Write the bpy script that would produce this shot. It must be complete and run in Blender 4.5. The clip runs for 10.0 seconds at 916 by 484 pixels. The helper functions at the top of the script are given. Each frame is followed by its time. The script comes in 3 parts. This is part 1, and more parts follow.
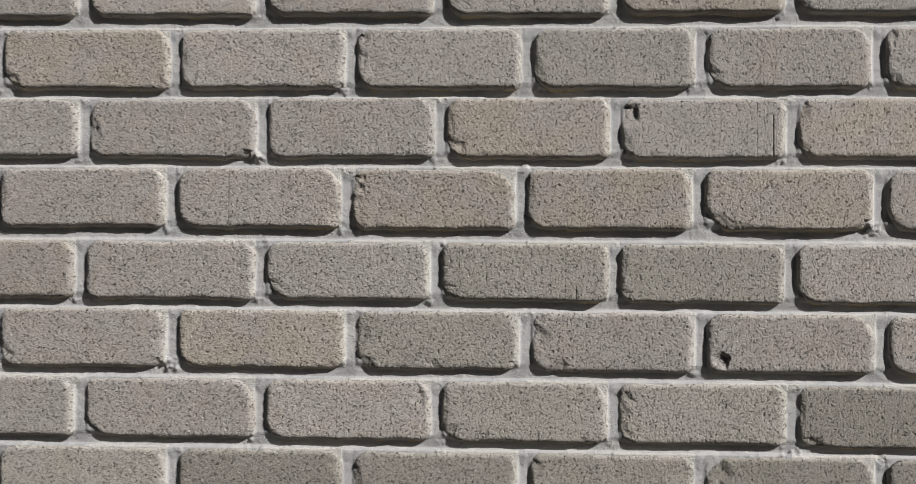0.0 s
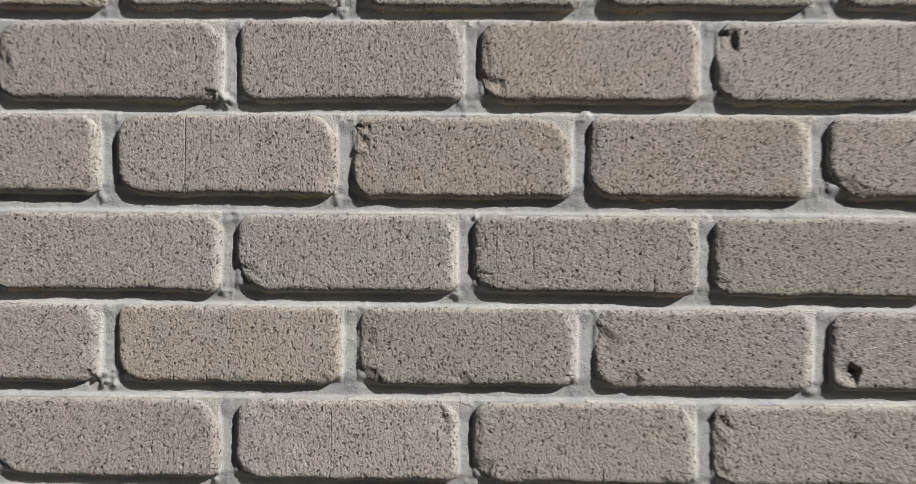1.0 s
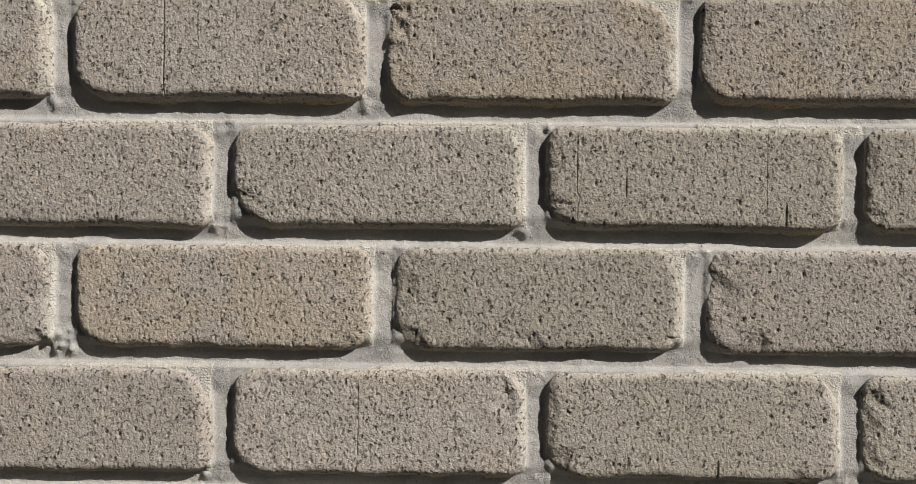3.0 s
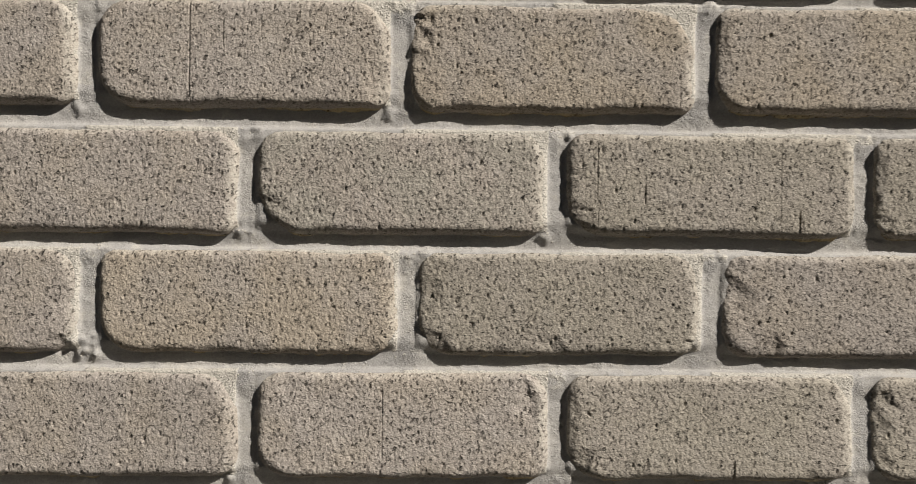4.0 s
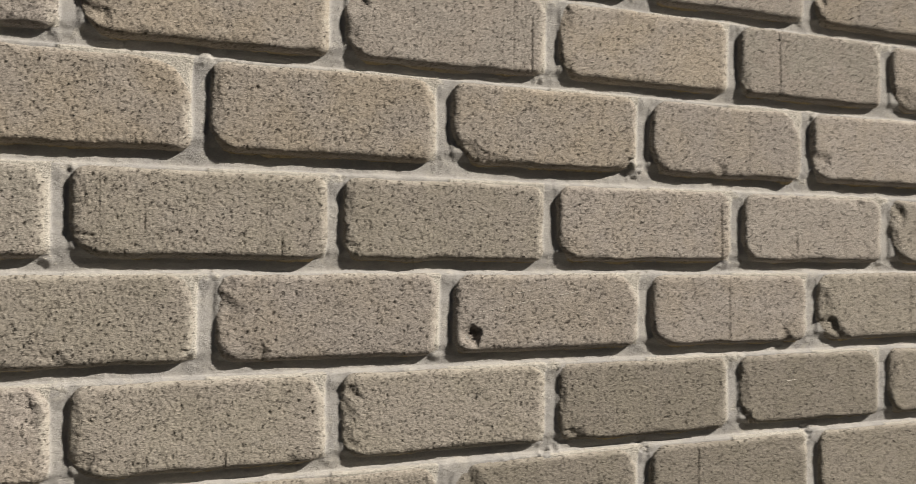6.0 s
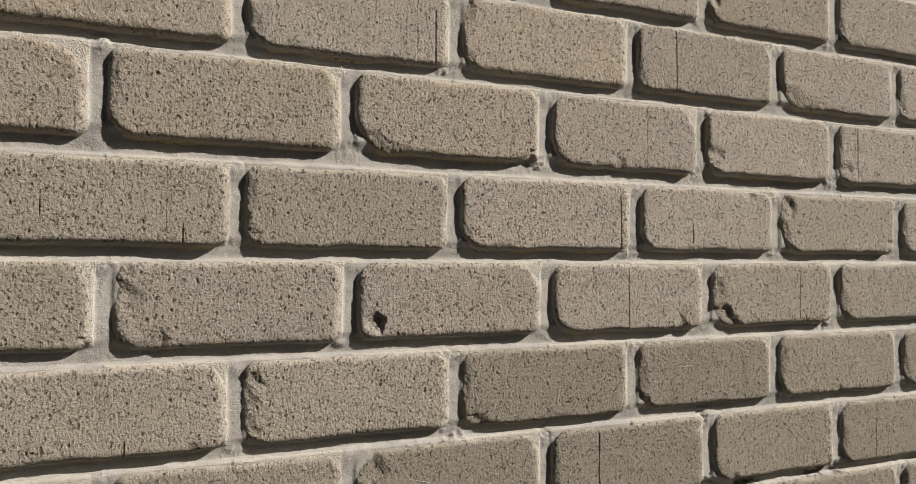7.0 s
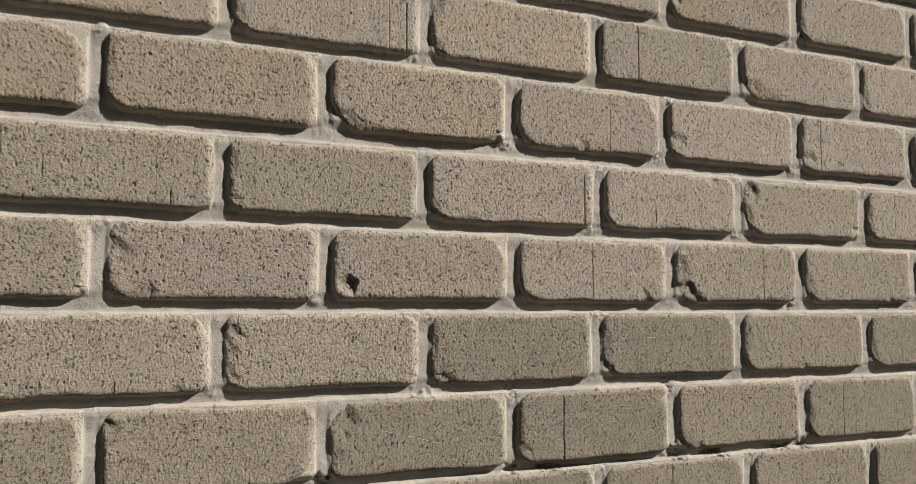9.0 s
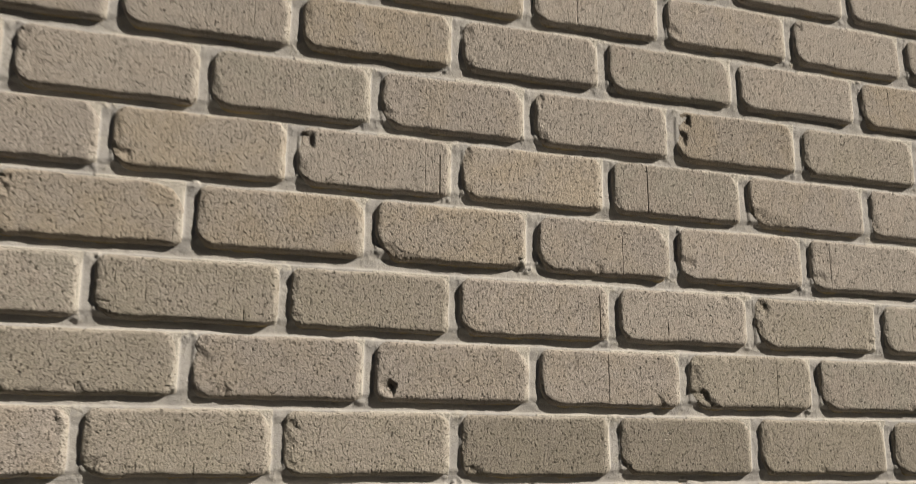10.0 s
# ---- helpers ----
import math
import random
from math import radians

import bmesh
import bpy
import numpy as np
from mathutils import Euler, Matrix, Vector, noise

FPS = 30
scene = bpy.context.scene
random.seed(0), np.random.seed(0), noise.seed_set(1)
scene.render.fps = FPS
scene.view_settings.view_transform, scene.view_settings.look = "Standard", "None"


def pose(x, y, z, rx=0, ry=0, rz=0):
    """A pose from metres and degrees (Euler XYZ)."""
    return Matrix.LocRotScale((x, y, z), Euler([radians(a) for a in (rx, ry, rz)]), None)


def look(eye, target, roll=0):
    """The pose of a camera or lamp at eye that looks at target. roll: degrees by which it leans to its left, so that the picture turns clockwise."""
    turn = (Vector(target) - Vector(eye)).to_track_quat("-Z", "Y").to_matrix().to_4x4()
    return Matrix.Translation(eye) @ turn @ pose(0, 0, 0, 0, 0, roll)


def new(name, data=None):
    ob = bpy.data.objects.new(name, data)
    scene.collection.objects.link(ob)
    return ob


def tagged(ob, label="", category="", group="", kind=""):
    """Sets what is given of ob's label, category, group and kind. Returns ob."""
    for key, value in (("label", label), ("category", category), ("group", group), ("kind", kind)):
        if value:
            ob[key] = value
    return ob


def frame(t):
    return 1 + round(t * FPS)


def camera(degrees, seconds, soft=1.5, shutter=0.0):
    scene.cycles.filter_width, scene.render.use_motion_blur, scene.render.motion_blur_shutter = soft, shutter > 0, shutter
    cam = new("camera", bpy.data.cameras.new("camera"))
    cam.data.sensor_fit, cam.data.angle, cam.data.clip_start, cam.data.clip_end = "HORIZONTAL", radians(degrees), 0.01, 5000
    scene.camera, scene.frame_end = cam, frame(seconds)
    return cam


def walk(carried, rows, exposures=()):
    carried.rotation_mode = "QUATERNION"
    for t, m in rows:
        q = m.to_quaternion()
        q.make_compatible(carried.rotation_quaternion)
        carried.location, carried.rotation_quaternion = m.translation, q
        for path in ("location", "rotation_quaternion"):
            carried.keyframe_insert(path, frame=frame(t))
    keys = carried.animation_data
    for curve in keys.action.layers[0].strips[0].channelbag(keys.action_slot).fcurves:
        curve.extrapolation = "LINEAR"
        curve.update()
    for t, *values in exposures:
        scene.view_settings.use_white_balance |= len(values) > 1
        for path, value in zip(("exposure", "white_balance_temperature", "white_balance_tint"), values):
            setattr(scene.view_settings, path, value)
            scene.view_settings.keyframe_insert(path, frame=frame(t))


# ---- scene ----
cam = camera(52.1, 10.0, soft=0.55, shutter=0.4)
PATH = [
    (0, (0.06, -1.131, 1.389), (-0.026, 0.866, 1.44), 0.4),
    (0.2, (0.077, -1.097, 1.395), (-0.016, 0.901, 1.430), 0.5),
    (0.5, (0.042, -1.006, 1.382), (-0.015, 0.993, 1.407), 0.4),
    (1, (0.0, -0.841, 1.379), (-0.052, 1.158, 1.412), 0.5),
    (1.5, (-0.03, -0.721, 1.366), (-0.075, 1.278, 1.376), 0.6),
    (2, (-0.035, -0.682, 1.352), (-0.073, 1.317, 1.36), 0.7),
    (2.5, (-0.042, -0.643, 1.341), (-0.082, 1.356, 1.352), 0.7),
    (2.7, (-0.046, -0.636, 1.338), (-0.085, 1.363, 1.342), 0.6),
    (3.8, (-0.091, -0.640, 1.332), (-0.086, 1.360, 1.358), 0.7),
    (4, (-0.094, -0.647, 1.334), (-0.062, 1.353, 1.356), 0.6),
    (4.5, (-0.08, -0.668, 1.336), (0.128, 1.321, 1.366), 0.6),
    (5, (-0.056, -0.701, 1.339), (0.378, 1.251, 1.376), 0.5),
    (5.5, (-0.032, -0.736, 1.339), (0.615, 1.156, 1.388), 0.3),
    (6, (-0.028, -0.764, 1.343), (0.786, 1.062, 1.39), 0.2),
    (6.2, (-0.021, -0.774, 1.338), (0.833, 1.032, 1.398), 0.1),
    (7.3, (-0.017, -0.783, 1.328), (0.964, 0.96, 1.382), 0.0),
    (7.5, (-0.015, -0.786, 1.329), (0.968, 0.955, 1.384), 0.0),
    (8, (-0.015, -0.799, 1.328), (0.973, 0.938, 1.382), 0.0),
    (8.5, (-0.013, -0.822, 1.306), (0.965, 0.921, 1.378), -0.1),
    (9, (0.008, -0.878, 1.254), (0.901, 0.906, 1.398), 0.0),
    (9.5, (0.034, -0.996, 1.237), (0.787, 0.836, 1.516), 0.2),
    (9.8, (0.043, -1.044, 1.232), (0.716, 0.806, 1.586), 0.4),
    (10, (0.043, -1.084, 1.202), (0.672, 0.762, 1.644), 0.2),
]
EXPOSURES = [(0.0, 0.45, 5740, 9.5), (2.5, 0.45, 6080, 9.5), (5.0, 0.45, 6500, 9.5), (7.5, 0.45, 6630, 9.5), (10.0, 0.45, 6790, 9.5)]
walk(cam, [(t, look(eye, target, roll)) for t, eye, target, roll in PATH], EXPOSURES)

# ---- light ----
SUN_WAY = Vector((1.30, -1.0, 1.22)).normalized()
world = bpy.data.worlds.new("sky")
world.use_nodes = True
scene.world = world
wn = world.node_tree
sky = wn.nodes.new("ShaderNodeTexSky")
sky.sky_type, sky.sun_disc = "NISHITA", False
sky.sun_elevation = math.asin(SUN_WAY.z)
sky.sun_rotation = math.atan2(SUN_WAY.x, SUN_WAY.y)
wn.links.new(sky.outputs[0], wn.nodes["Background"].inputs[0])
wn.nodes["Background"].inputs[1].default_value = 0.018
sun = new("sun", bpy.data.lights.new("sun", "SUN"))
sun.data.energy, sun.data.angle, sun.data.color = 5.0, radians(0.53), (1.0, 0.93, 0.84)
sun.matrix_world = look(SUN_WAY * 20, (0, 0, 0))


# ---- materials ----
class Nodes:
    """Short hand for building one node material."""

    def __init__(self, name):
        self.mat = bpy.data.materials.new(name)
        self.mat.use_nodes = True
        self.tree = self.mat.node_tree
        self.bsdf = self.tree.nodes["Principled BSDF"]

    def node(self, kind, **inputs):
        n = self.tree.nodes.new(kind)
        for key, value in inputs.items():
            self.feed(n.inputs[key.replace("_", " ")], value)
        return n

    def feed(self, socket, value):
        if isinstance(value, bpy.types.NodeSocket):
            self.tree.links.new(value, socket)
        else:
            socket.default_value = value

    def coords(self, shift=True):
        c = self.tree.nodes.new("ShaderNodeTexCoord").outputs["Object"]
        if not shift:
            return c
        info = self.tree.nodes.new("ShaderNodeObjectInfo")
        mul = self.math("MULTIPLY", info.outputs["Random"], 37.0)
        add = self.tree.nodes.new("ShaderNodeVectorMath")
        add.operation = "ADD"
        self.feed(add.inputs[0], c)
        self.feed(add.inputs[1], mul)
        return add.outputs[0]

    def scaled(self, vec, x, y, z):
        n = self.tree.nodes.new("ShaderNodeVectorMath")
        n.operation = "MULTIPLY"
        self.feed(n.inputs[0], vec)
        n.inputs[1].default_value = (x, y, z)
        return n.outputs[0]

    def noise(self, vec, scale, detail=3.0, rough=0.55):
        return self.node("ShaderNodeTexNoise", Vector=vec, Scale=scale, Detail=detail, Roughness=rough).outputs[0]

    def spots(self, vec, scale):
        return self.node("ShaderNodeTexVoronoi", Vector=vec, Scale=scale).outputs["Distance"]

    def math(self, op, a, b=0.0):
        n = self.tree.nodes.new("ShaderNodeMath")
        n.operation = op
        self.feed(n.inputs[0], a)
        self.feed(n.inputs[1], b)
        return n.outputs[0]

    def ramp(self, value, lo, hi, a=0.0, b=1.0):
        n = self.node("ShaderNodeMapRange", Value=value)
        n.interpolation_type = "SMOOTHSTEP"
        for i, v in zip((1, 2, 3, 4), (lo, hi, a, b)):
            n.inputs[i].default_value = v
        return n.outputs[0]

    def mix(self, fac, a, b):
        n = self.tree.nodes.new("ShaderNodeMix")
        n.data_type = "RGBA"
        self.feed(n.inputs[0], fac)
        for s, v in ((n.inputs[6], a), (n.inputs[7], b)):
            self.feed(s, v if isinstance(v, bpy.types.NodeSocket) else (*v, 1.0))
        return n.outputs[2]

    def bump(self, height, distance, normal=None, strength=1.0):
        n = self.node("ShaderNodeBump", Height=height, Strength=strength, Distance=distance)
        if normal is not None:
            self.feed(n.inputs["Normal"], normal)
        return n.outputs[0]


def brick_material(name, main, second, patch):
    """Pressed sand-coloured brick: soft patches of two tones, sandy grain, small pores."""
    n = Nodes(name)
    c = n.coords()
    flat = n.scaled(c, 1.0, 1.0, 0.74)
    bent = n.tree.nodes.new("ShaderNodeVectorMath")
    bent.operation = "ADD"
    n.feed(bent.inputs[0], flat)
    n.feed(bent.inputs[1], n.math("MULTIPLY", n.noise(c, 520.0, 2.0), 0.0034))

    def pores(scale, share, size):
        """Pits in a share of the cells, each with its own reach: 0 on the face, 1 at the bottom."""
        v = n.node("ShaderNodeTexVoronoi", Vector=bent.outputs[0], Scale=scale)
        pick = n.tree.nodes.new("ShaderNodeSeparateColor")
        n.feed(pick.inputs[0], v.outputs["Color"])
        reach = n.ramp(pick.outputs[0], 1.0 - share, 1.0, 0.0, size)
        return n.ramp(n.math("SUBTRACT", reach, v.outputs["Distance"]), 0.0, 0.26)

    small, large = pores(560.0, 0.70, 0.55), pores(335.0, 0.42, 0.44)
    soft = n.noise(c, 20.0, 3.0)
    mid = n.noise(c, 60.0, 4.0, 0.6)
    grain = n.noise(c, 900.0, 2.0, 0.6)
    colour = n.mix(n.ramp(soft, 0.38, 0.66), main, second)
    colour = n.mix(n.ramp(mid, 0.52, 0.72, 0.0, 0.55), colour, patch)
    info = n.tree.nodes.new("ShaderNodeObjectInfo").outputs["Random"]
    hsv = n.node("ShaderNodeHueSaturation", Color=colour)
    value = n.math("MULTIPLY", n.ramp(grain, 0.28, 0.72, 0.74, 1.27), n.ramp(info, 0.0, 1.0, 0.93, 1.08))
    speck = n.ramp(n.spots(c, 210.0), 0.10, 0.22, 1.16, 1.0)
    n.feed(hsv.inputs["Value"], n.math("MULTIPLY", value, speck))
    # the unweathered yellow underside, paler rims, then the pores' painted shade
    pale_rim = n.node("ShaderNodeAttribute")
    pale_rim.attribute_name = "pale_rim"
    rim_tint = n.math("MULTIPLY", pale_rim.outputs["Fac"], n.ramp(n.noise(c, 130.0, 4.0, 0.65), 0.30, 0.60, 0.25, 1.0))
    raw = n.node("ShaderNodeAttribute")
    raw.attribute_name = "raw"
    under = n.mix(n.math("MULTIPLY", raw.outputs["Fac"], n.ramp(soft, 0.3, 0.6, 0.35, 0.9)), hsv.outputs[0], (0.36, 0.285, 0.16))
    stone = n.mix(rim_tint, under, (0.47, 0.435, 0.375))
    # shade inside the pits, put into the base colour as a dark tone
    pore_shade = n.math("MAXIMUM", n.math("MULTIPLY", small, 0.30), n.math("MULTIPLY", large, 0.45))
    n.feed(n.bsdf.inputs["Base Color"], n.mix(pore_shade, stone, (0.085, 0.072, 0.056)))
    n.feed(n.bsdf.inputs["Roughness"], 0.93)
    n.feed(n.bsdf.inputs["Specular IOR Level"], 0.15)
    # sandy grain dragged along the face, then open pores of two sizes
    b = n.bump(n.noise(c, 950.0, 2.0, 0.6), 0.0008)
    b = n.bump(n.noise(flat, 430.0, 1.0), 0.0010, b)
    b = n.bump(small, -0.0028, b)
    b = n.bump(large, -0.0052, b)
    n.feed(n.bsdf.inputs["Normal"], b)
    return n.mat


def mortar_material(name, dark, light, rubbed, cream):
    """Trowelled mortar, sandy where it is rubbed, with a paler skin where it was smeared."""
    n = Nodes(name)
    c = n.coords(False)
    soft = n.noise(c, 22.0, 4.0, 0.6)
    fine = n.noise(c, 800.0, 3.0, 0.65)
    colour = n.mix(n.ramp(soft, 0.35, 0.68), dark, light)
    colour = n.mix(n.ramp(n.noise(c, 75.0, 4.0, 0.65), 0.54, 0.70, 0.0, 0.6), colour, rubbed)
    smear = n.node("ShaderNodeAttribute")
    smear.attribute_name = "smear"
    edge = n.math("ADD", smear.outputs["Fac"], n.math("MULTIPLY", n.math("SUBTRACT", n.noise(c, 260.0, 4.0, 0.65), 0.5), 1.1))
    skin = n.ramp(edge, 0.22, 0.68)
    colour = n.mix(skin, colour, cream)
    hsv = n.node("ShaderNodeHueSaturation", Color=colour)
    n.feed(hsv.inputs["Value"], n.ramp(fine, 0.25, 0.75, 0.84, 1.14))
    n.feed(n.bsdf.inputs["Base Color"], hsv.outputs[0])
    n.feed(n.bsdf.inputs["Roughness"], 0.95)
    n.feed(n.bsdf.inputs["Specular IOR Level"], 0.1)
    rub = n.math("MAXIMUM", n.ramp(n.noise(c, 90.0, 3.0), 0.42, 0.66, 0.3, 0.8), skin)
    b = n.bump(n.math("MULTIPLY", n.noise(c, 900.0, 3.0, 0.65), rub), 0.0013)
    grit = n.math("MULTIPLY", n.ramp(n.spots(c, 480.0), 0.10, 0.45, 1.0, 0.0), n.math("MULTIPLY", skin, 0.8))
    b = n.bump(grit, 0.0005, b)
    n.feed(n.bsdf.inputs["Normal"], b)
    return n.mat


def ground_material():
    n = Nodes("paving")
    c = n.coords(False)
    n.feed(n.bsdf.inputs["Base Color"], n.mix(n.ramp(n.noise(c, 3.0, 5.0), 0.3, 0.7), (0.07, 0.066, 0.06), (0.10, 0.095, 0.085)))
    n.feed(n.bsdf.inputs["Roughness"], 0.95)
    n.feed(n.bsdf.inputs["Normal"], n.bump(n.noise(c, 140.0, 4.0), 0.003))
    return n.mat


def plain_material(name, colour):
    n = Nodes(name)
    c = n.coords(False)
    n.feed(n.bsdf.inputs["Base Color"], n.mix(n.noise(c, 600.0), [v * 0.8 for v in colour], colour))
    n.feed(n.bsdf.inputs["Roughness"], 0.95)
    n.feed(n.bsdf.inputs["Normal"], n.bump(n.noise(c, 500.0), 0.001))
    return n.mat


BRICK = {
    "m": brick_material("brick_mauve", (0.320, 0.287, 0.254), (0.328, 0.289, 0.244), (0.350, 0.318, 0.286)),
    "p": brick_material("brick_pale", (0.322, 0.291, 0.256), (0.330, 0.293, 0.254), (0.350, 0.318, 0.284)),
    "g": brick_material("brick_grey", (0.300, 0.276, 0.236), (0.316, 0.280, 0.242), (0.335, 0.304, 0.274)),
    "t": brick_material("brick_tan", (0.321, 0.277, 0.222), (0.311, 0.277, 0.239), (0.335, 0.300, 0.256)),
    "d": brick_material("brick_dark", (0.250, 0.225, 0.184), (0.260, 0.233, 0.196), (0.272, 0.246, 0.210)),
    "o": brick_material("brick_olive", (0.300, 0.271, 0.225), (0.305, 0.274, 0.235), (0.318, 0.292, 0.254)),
}
MORTAR = mortar_material("mortar_grey", (0.345, 0.333, 0.318), (0.395, 0.377, 0.350), (0.46, 0.432, 0.385), (0.51, 0.478, 0.422))
SMEARED = plain_material("mortar_cream", (0.52, 0.485, 0.425))
CHALK = plain_material("pale_scratch", (0.60, 0.56, 0.50))


# ---- arithmetic ----
RNG = np.random.default_rng(7)
TABLE = RNG.random((256, 256))


def vnoise(x, y, seed=0):
    """Smooth value noise in -1..1 for arrays."""
    x, y = np.asarray(x) + seed * 17.37, np.asarray(y) + seed * 41.73
    i, j = np.floor(x).astype(int), np.floor(y).astype(int)
    f, g = x - i, y - j
    f, g = f * f * (3 - 2 * f), g * g * (3 - 2 * g)
    a, b = TABLE[i & 255, j & 255], TABLE[(i + 1) & 255, j & 255]
    c, d = TABLE[i & 255, (j + 1) & 255], TABLE[(i + 1) & 255, (j + 1) & 255]
    return ((a * (1 - f) + b * f) * (1 - g) + (c * (1 - f) + d * f) * g) * 2 - 1


def smooth(a, b, v):
    t = np.clip((v - a) / (b - a), 0, 1)
    return t * t * (3 - 2 * t)


def mesh_of(name, verts, quads, material):
    me = bpy.data.meshes.new(name)
    me.vertices.add(len(verts))
    me.vertices.foreach_set("co", np.ascontiguousarray(verts, dtype=np.float32).ravel())
    me.loops.add(quads.size)
    me.loops.foreach_set("vertex_index", np.ascontiguousarray(quads, dtype=np.int32).ravel())
    me.polygons.add(len(quads))
    me.polygons.foreach_set("loop_start", np.arange(0, quads.size, 4, dtype=np.int32))
    me.polygons.foreach_set("use_smooth", np.ones(len(quads), dtype=bool))
    me.materials.append(material)
    me.update(calc_edges=True)
    me.validate()
    return me


def grid_quads(nx, nz, start=0):
    i, j = np.meshgrid(np.arange(nx - 1), np.arange(nz - 1), indexing="ij")
    a = (start + i * nz + j).ravel()
    return np.stack([a, a + nz, a + nz + 1, a + 1], 1)


# ---- the wall's plan: head joints of each course, and the heights of the courses ----
COURSES = {
    -1: [-0.77, -0.555, -0.339, -0.125, 0.090, 0.302, 0.515, 0.724, 0.944, 1.160, 1.375],
    0: [-0.67, -0.455, -0.232, -0.0125, 0.2005, 0.4110, 0.6255, 0.8415, 1.061, 1.276],
    1: [-0.77, -0.562, -0.339, -0.1205, 0.0945, 0.3040, 0.5140, 0.7310, 0.946, 1.166, 1.375],
    2: [-0.67, -0.4515, -0.2295, -0.0100, 0.2020, 0.4120, 0.6275, 0.8435, 1.0595, 1.276],
    3: [-0.77, -0.563, -0.341, -0.1250, 0.0885, 0.3010, 0.5150, 0.7260, 0.942, 1.158, 1.375],
    4: [-0.67, -0.454, -0.2295, -0.0145, 0.2010, 0.4095, 0.6305, 0.8425, 1.063, 1.276],
    5: [-0.77, -0.560, -0.3375, -0.1175, 0.0940, 0.3040, 0.5160, 0.7320, 0.942, 1.158, 1.375],
    6: [-0.67, -0.4515, -0.2280, -0.0125, 0.2000, 0.4110, 0.6255, 0.8375, 1.0605, 1.276],
    7: [-0.77, -0.557, -0.3355, -0.1200, 0.0930, 0.3030, 0.5150, 0.7315, 0.943, 1.158, 1.375],
}
for extra in (-4, -2, 8):
    COURSES[extra] = [x + 0.004 * math.sin(7.0 * x + extra) for x in COURSES[2]]
for extra in (-3, 9):
    COURSES[extra] = [x + 0.004 * math.sin(9.0 * x + extra) for x in COURSES[5]]
BOTTOM = {0: 1.6945, 1: 1.6045, 2: 1.5190, 3: 1.4330, 4: 1.3460, 5: 1.2625, 6: 1.1765, 7: 1.0880}
TOP = {1: 1.6780, 2: 1.5925, 3: 1.5065, 4: 1.4170, 5: 1.3335, 6: 1.2490, 7: 1.1645}
TOP[0] = 1.7660
PITCH = 0.0862
for r in (-1, -2, -3, -4):
    BOTTOM[r], TOP[r] = BOTTOM[r + 1] + PITCH, TOP[r + 1] + PITCH
for r in (8, 9):
    BOTTOM[r], TOP[r] = BOTTOM[r - 1] - PITCH, TOP[r - 1] - PITCH
ROWS = sorted(COURSES)
GAP = 0.0145

